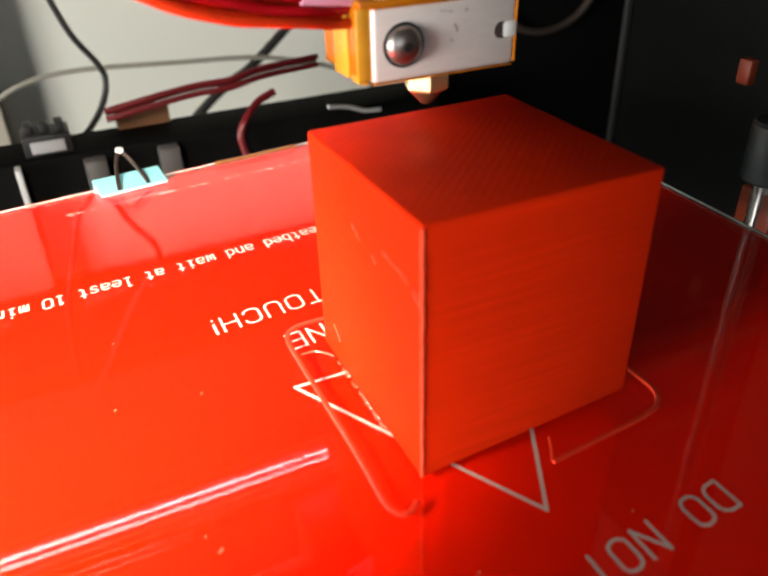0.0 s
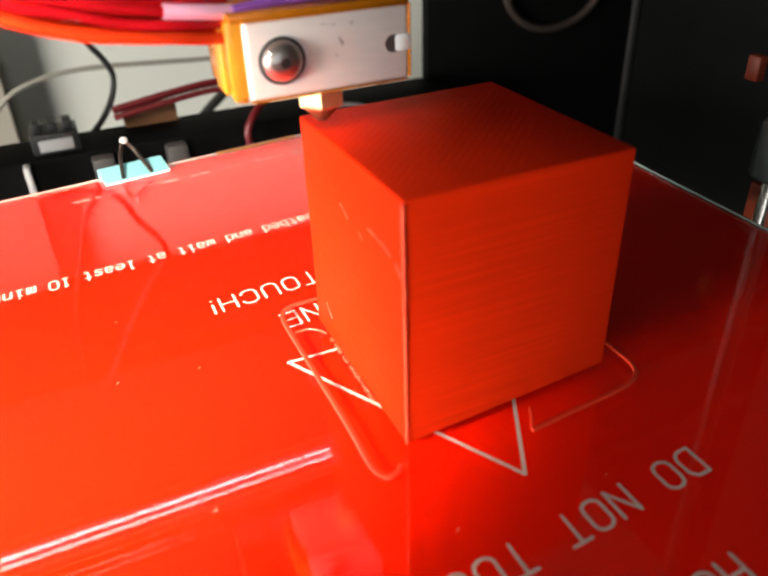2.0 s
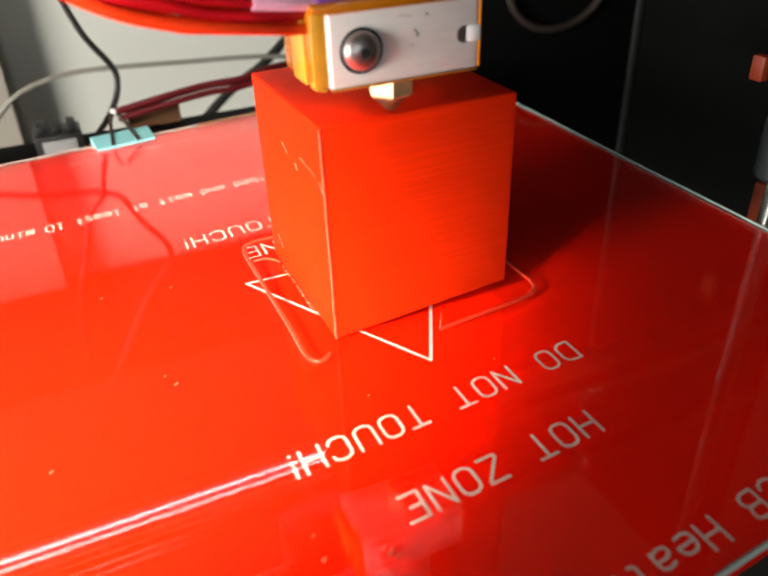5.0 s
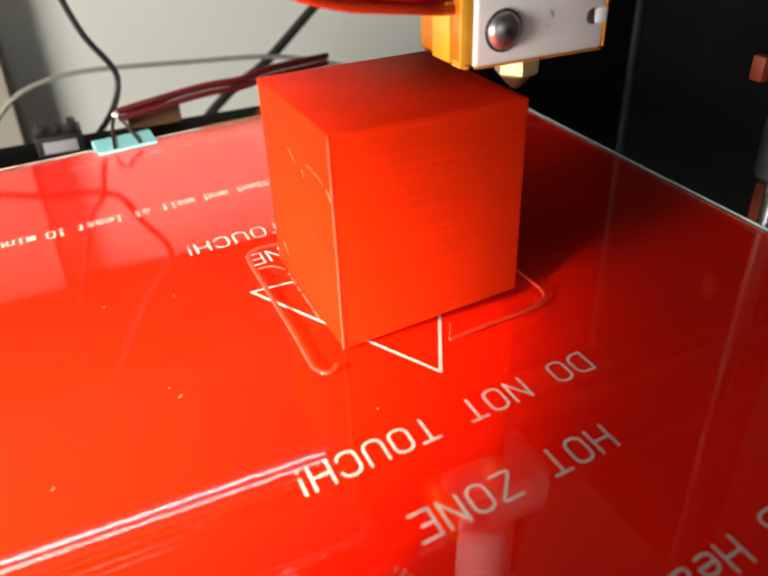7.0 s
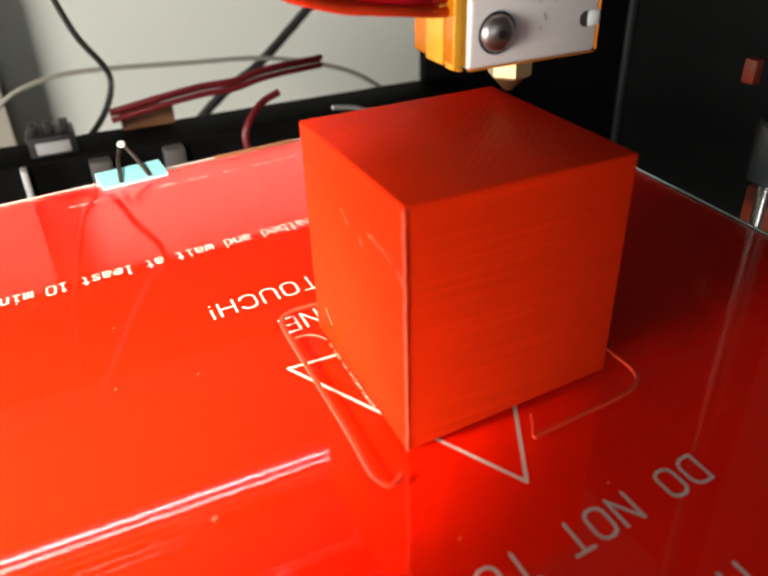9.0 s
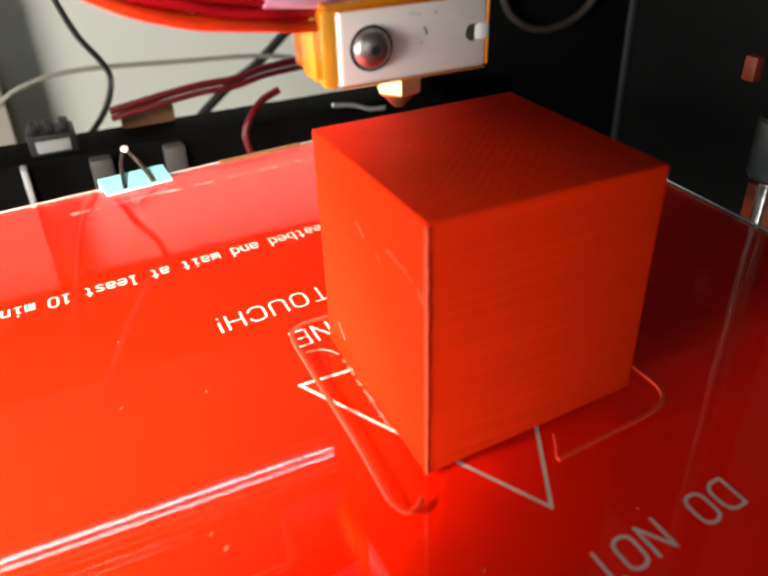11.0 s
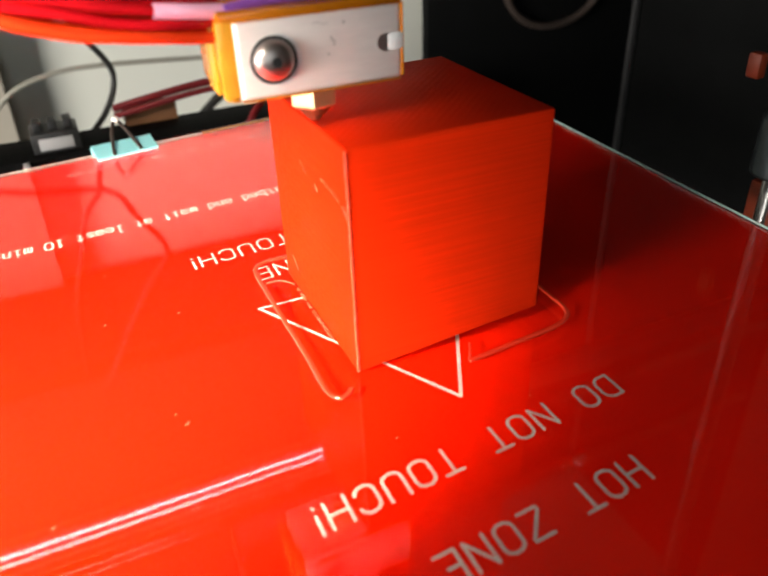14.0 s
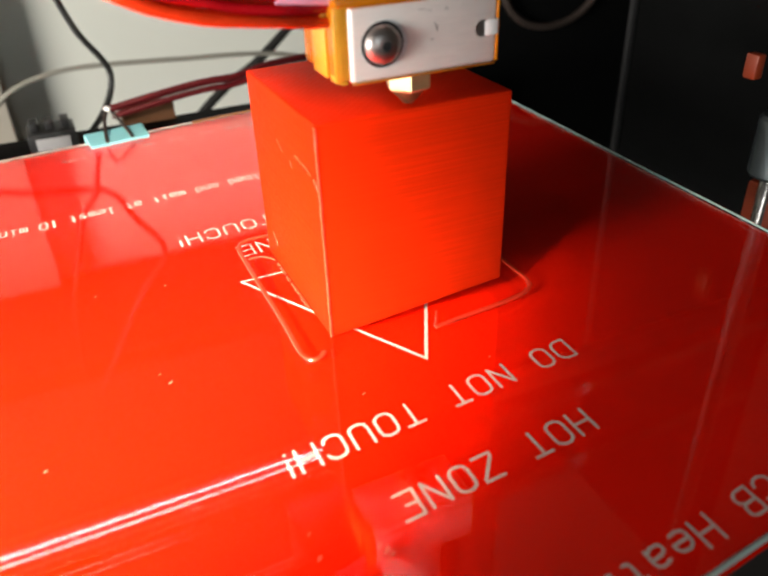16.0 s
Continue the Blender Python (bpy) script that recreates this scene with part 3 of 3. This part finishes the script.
SEAT = Matrix.Translation((-0.001, 0, 0.00035)) @ Matrix.Diagonal((0.967, 1.0, 0.94, 1.0))
for ob in head.children_recursive:
    if not ob.name.startswith(("nozzle", "tip")):
        ob.data.transform(SEAT)


# ---- things behind the bed ----
def loose(name, bm, mat, label, category, base, smooth=35):
    bmesh.ops.translate(bm, verts=bm.verts, vec=-Vector(base) / 1000)
    ob = mesh(name, bm, mat, smooth)
    ob.location = Vector(base) / 1000
    return tagged(ob, label, category)


switch = thing("terminal_block", (-0.0430, 0.225, -0.0115), "black terminal block with a white label on the frame", "terminal block")
part("body", box(-8.5, -9, 0, 8.5, 6, 7.5, 0.6), BLACK_PLASTIC, switch)
for x in (-5.5, 0, 5.5):
    part("lug", box(x - 1.6, -5, 7.4, x + 1.6, 3, 10.6, 0.5), BLACK_PLASTIC, switch)
part("label", box(-6, -9.4, 1.2, 6, -8.8, 5.6, 0.1), LABEL, switch, "white label")
loose("black_cable", tube([(-59.4, 262, 143.1), (-54.2, 262, 101.5), (-47.1, 262, 78.7), (-40.1, 262, 58), (-32.3, 260, 48.1), (-30.1, 260, 39.7), (-24.2, 260, 22), (-16.5, 260, 9.1), (-14.8, 260, 1.7), (-18.3, 258, -7.4), (-25.6, 254, -15.5), (-35.1, 245, -19.1), (-52.6, 245, -19.9)], 1.3), BLACK_WIRE, "black cable hanging behind the printer", "cable", (-33.2, 258, 34.5))
loose("black_cable", tube([(-53.7, 262, 158), (-31.8, 262, 119.1), (-19.9, 262, 101.2), (-7.6, 262, 84.3), (-17.7, 262, 64.6), (-28.3, 262, 48.1), (-62.4, 268, 44.3), (-101.1, 275, 34.7)], 1.5), BLACK_WIRE, "black cable looped high behind the printer", "cable", (-33.5, 262, 93.4))
loose("beige_cable", tube([(-80, 300, -34), (-72, 300, -22.5), (-57.5, 300, -9.1), (-40.6, 300, -3.3), (-19.8, 300, -1.9), (23, 300, -4.3), (62, 300, -6.9), (90, 300, -13), (116, 300, -22.8), (140, 300, -40)], 1.2), BEIGE_WIRE, "thin beige cable arching behind the printer", "cable", (-80, 300, -34))
loose("dark_cable", tube([(110.3, 330, 17.6), (93.5, 330, 2.5), (68.3, 330, -18.3), (52.9, 330, -26.9), (37.3, 330, -38.5), (17.9, 330, -55.9)], 2.6), BLACK_WIRE, "dark brown cable against the wall", "cable", (37.3, 330, -38.5))
for k, (dy, dz) in enumerate(((0, 0), (1.5, 2.2), (-1, 3.6))):
    loose("red_cable", tube([(-20, 224 + dy, -4 + dz), (-4, 222 + dy, -1 + dz), (14.7, 222 + dy, 1.3 + dz), (29.4, 222 + dy, 1.8 + dz), (44, 224 + dy, 4 + dz), (70, 230 + dy, 4 + dz)], 1.2), DULL_RED, "red cable lying along the frame", "cable", (0, 222, -4))
loose("red_cable", tube([(45.7, 216, -0.6), (37.6, 214, -3.4), (30.2, 209, -8.7), (27.7, 208, -14.9), (29.2, 207, -23.7)], 1.5), DULL_RED, "red cable bending down to the bed", "cable", (29.2, 208, -23.7))
ring = loose("metal_ring", bmesh.new(), RING, "brownish metal ring on the black panel", "ring", (196, 238, 24))
b = tube([(196 + 29 * math.cos(a), 238, 24 + 22 * math.sin(a)) for a in (2 * math.pi * i / 40 for i in range(41))], 1.9, 1)
bmesh.ops.translate(b, verts=b.verts, vec=-Vector((0.196, 0.238, 0.024)))
b.to_mesh(ring.data)
b.free()
post = thing("lift_post", (0.1455, 0.06, -0.15), "steel lift screw with orange plastic clamp beside the bed", "lift screw")
part("screw_rod", lathe([(3, 0), (3, 400)]), STEEL, post)
part("coupler", lathe([(6.2, 148), (7, 149), (7, 165), (6.2, 166)]), SATIN, post, "polished steel coupler")
part("clamp", box(-2, -6, 124, 10, 6, 145, 1), ORANGE, post, "orange plastic clamp")
part("clip", box(-19.8, -2, 179, -16.8, 2, 185.5, 0.6), ORANGE, post, "orange plastic clip")


loose("card_scrap", box(-16, 232, -11.5, 5, 239, -4, 0.5), BROWN, "scrap of brown card on the frame", "card", (-6, 236, -11.5))
for x in (-28.4, -1.0):
    loose("frame_foot", box(x - 4, 205, -27, x + 4, 211.8, -13, 1), GREY, "grey plastic stop on the frame", "stop", (x, 211, -27))
loose("bracket", box(-56, 206, -40, -53.8, 211.8, -12, 0.4), BRIGHT, "bright metal bracket on the frame", "bracket", (-55, 211, -40))
loose("cable_tie", tube([(65.2, 206, -7.4), (75, 208, -9.5), (82.8, 209, -12.6), (90.6, 210, -13.6)], 0.9), LABEL, "pale plastic cable tie on the frame", "cable tie", (77.9, 208, -13.5))

# ---- marks on the glass ----
for x, y, r in ((-32.4, 0.2, 0.45), (-33.6, 3.7, 0.25), (-1.4, -19.1, 0.25), (-41.5, 38.6, 0.3), (-26.6, 36.2, 0.3), (-55.0, -13.4, 0.35), (-21.2, -48.7, 0.4), (-12.4, -51.7, 0.6), (-11.8, -52.6, 0.45), (-12.9, -50.6, 0.4), (-39, 60, 0.25), (24.5, -20, 0.2), (-21, -44, 0.25)):
    fleck = tagged(mesh("plastic_fleck", tube([(0, 0, 0.15), (r, 0.3 * r, 0.25), (1.6 * r, 1.2 * r, 0.15)], 0.36 * r, 3, 6), FLECK), "small pale plastic fleck on the glass", "fleck", group="flecks on the glass")
    RIDERS.append((fleck, (x, y, 0.05)))
# amber reflection at the far edge, laid on as a thin coloured strip
tape = tagged(mesh("edge_reflection", slab([(4, 146.2), (32, 149.2), (32, 151.6), (4, 148.6)], 0.02, 0.12, 0), KAPTON), "amber strip for the reflection along the far edge of the glass", "tape")
RIDERS.append((tape, (0, 0, 0)))
hair = tagged(mesh("stray_filament", tube([(-6, 39, 0.3), (-3.5, 38.6, 0.5), (-1.6, 37.0, 0.6), (-0.5, 35.5, 0.4)], 0.22, 4, 6), STRAND), "curled stray red filament on the glass", "filament")
RIDERS.append((hair, (0, 0, 0)))
end = tagged(mesh("filament_end", tube([(20.3, -6.3, 0.3), (21.6, -4.4, 0.5), (23.0, -1.8, 0.4)], 0.3, 4, 6), BEAD), "loose end of the red filament outline", "filament")
RIDERS.append((end, (0, 0, 0)))

# ---- the lamp beside the printer ----
desk_lamp = thing("desk_lamp", (-0.2, -0.16, -0.15), "small black desk lamp beside the printer", "lamp")
aim = look(SPOT_AT, SPOT_TO)
rel = Matrix.Translation((0.2, 0.16, 0.15)) @ aim
part("shade", lathe([(0.5, 14), (8, 14), (20.5, -4), (22, -4), (10.5, 16), (10, 31), (0.5, 32)], rel), BLACK, desk_lamp)
back = rel @ Vector((0, 0, 0.03)) * 1000
part("arm", tube([back, back + Vector((-20, -20, 30)), (40, 20, 190), (0, 0, 5)], 4), BLACK, desk_lamp)
part("base", lathe([(45, 0), (45, 6), (40, 9), (5, 10)]), BLACK, desk_lamp)


def motions():
    for ob, (x, y, z, *turn) in RIDERS:
        walk(ob, [(t, pose(x / 1000, (y + s) / 1000, z / 1000, 0, 0, *turn)) for t, s in BED])
    walk(head, [(t, pose(x / 1000, HEAD_Y / 1000, 0.0447)) for t, x in HEAD])


motions()
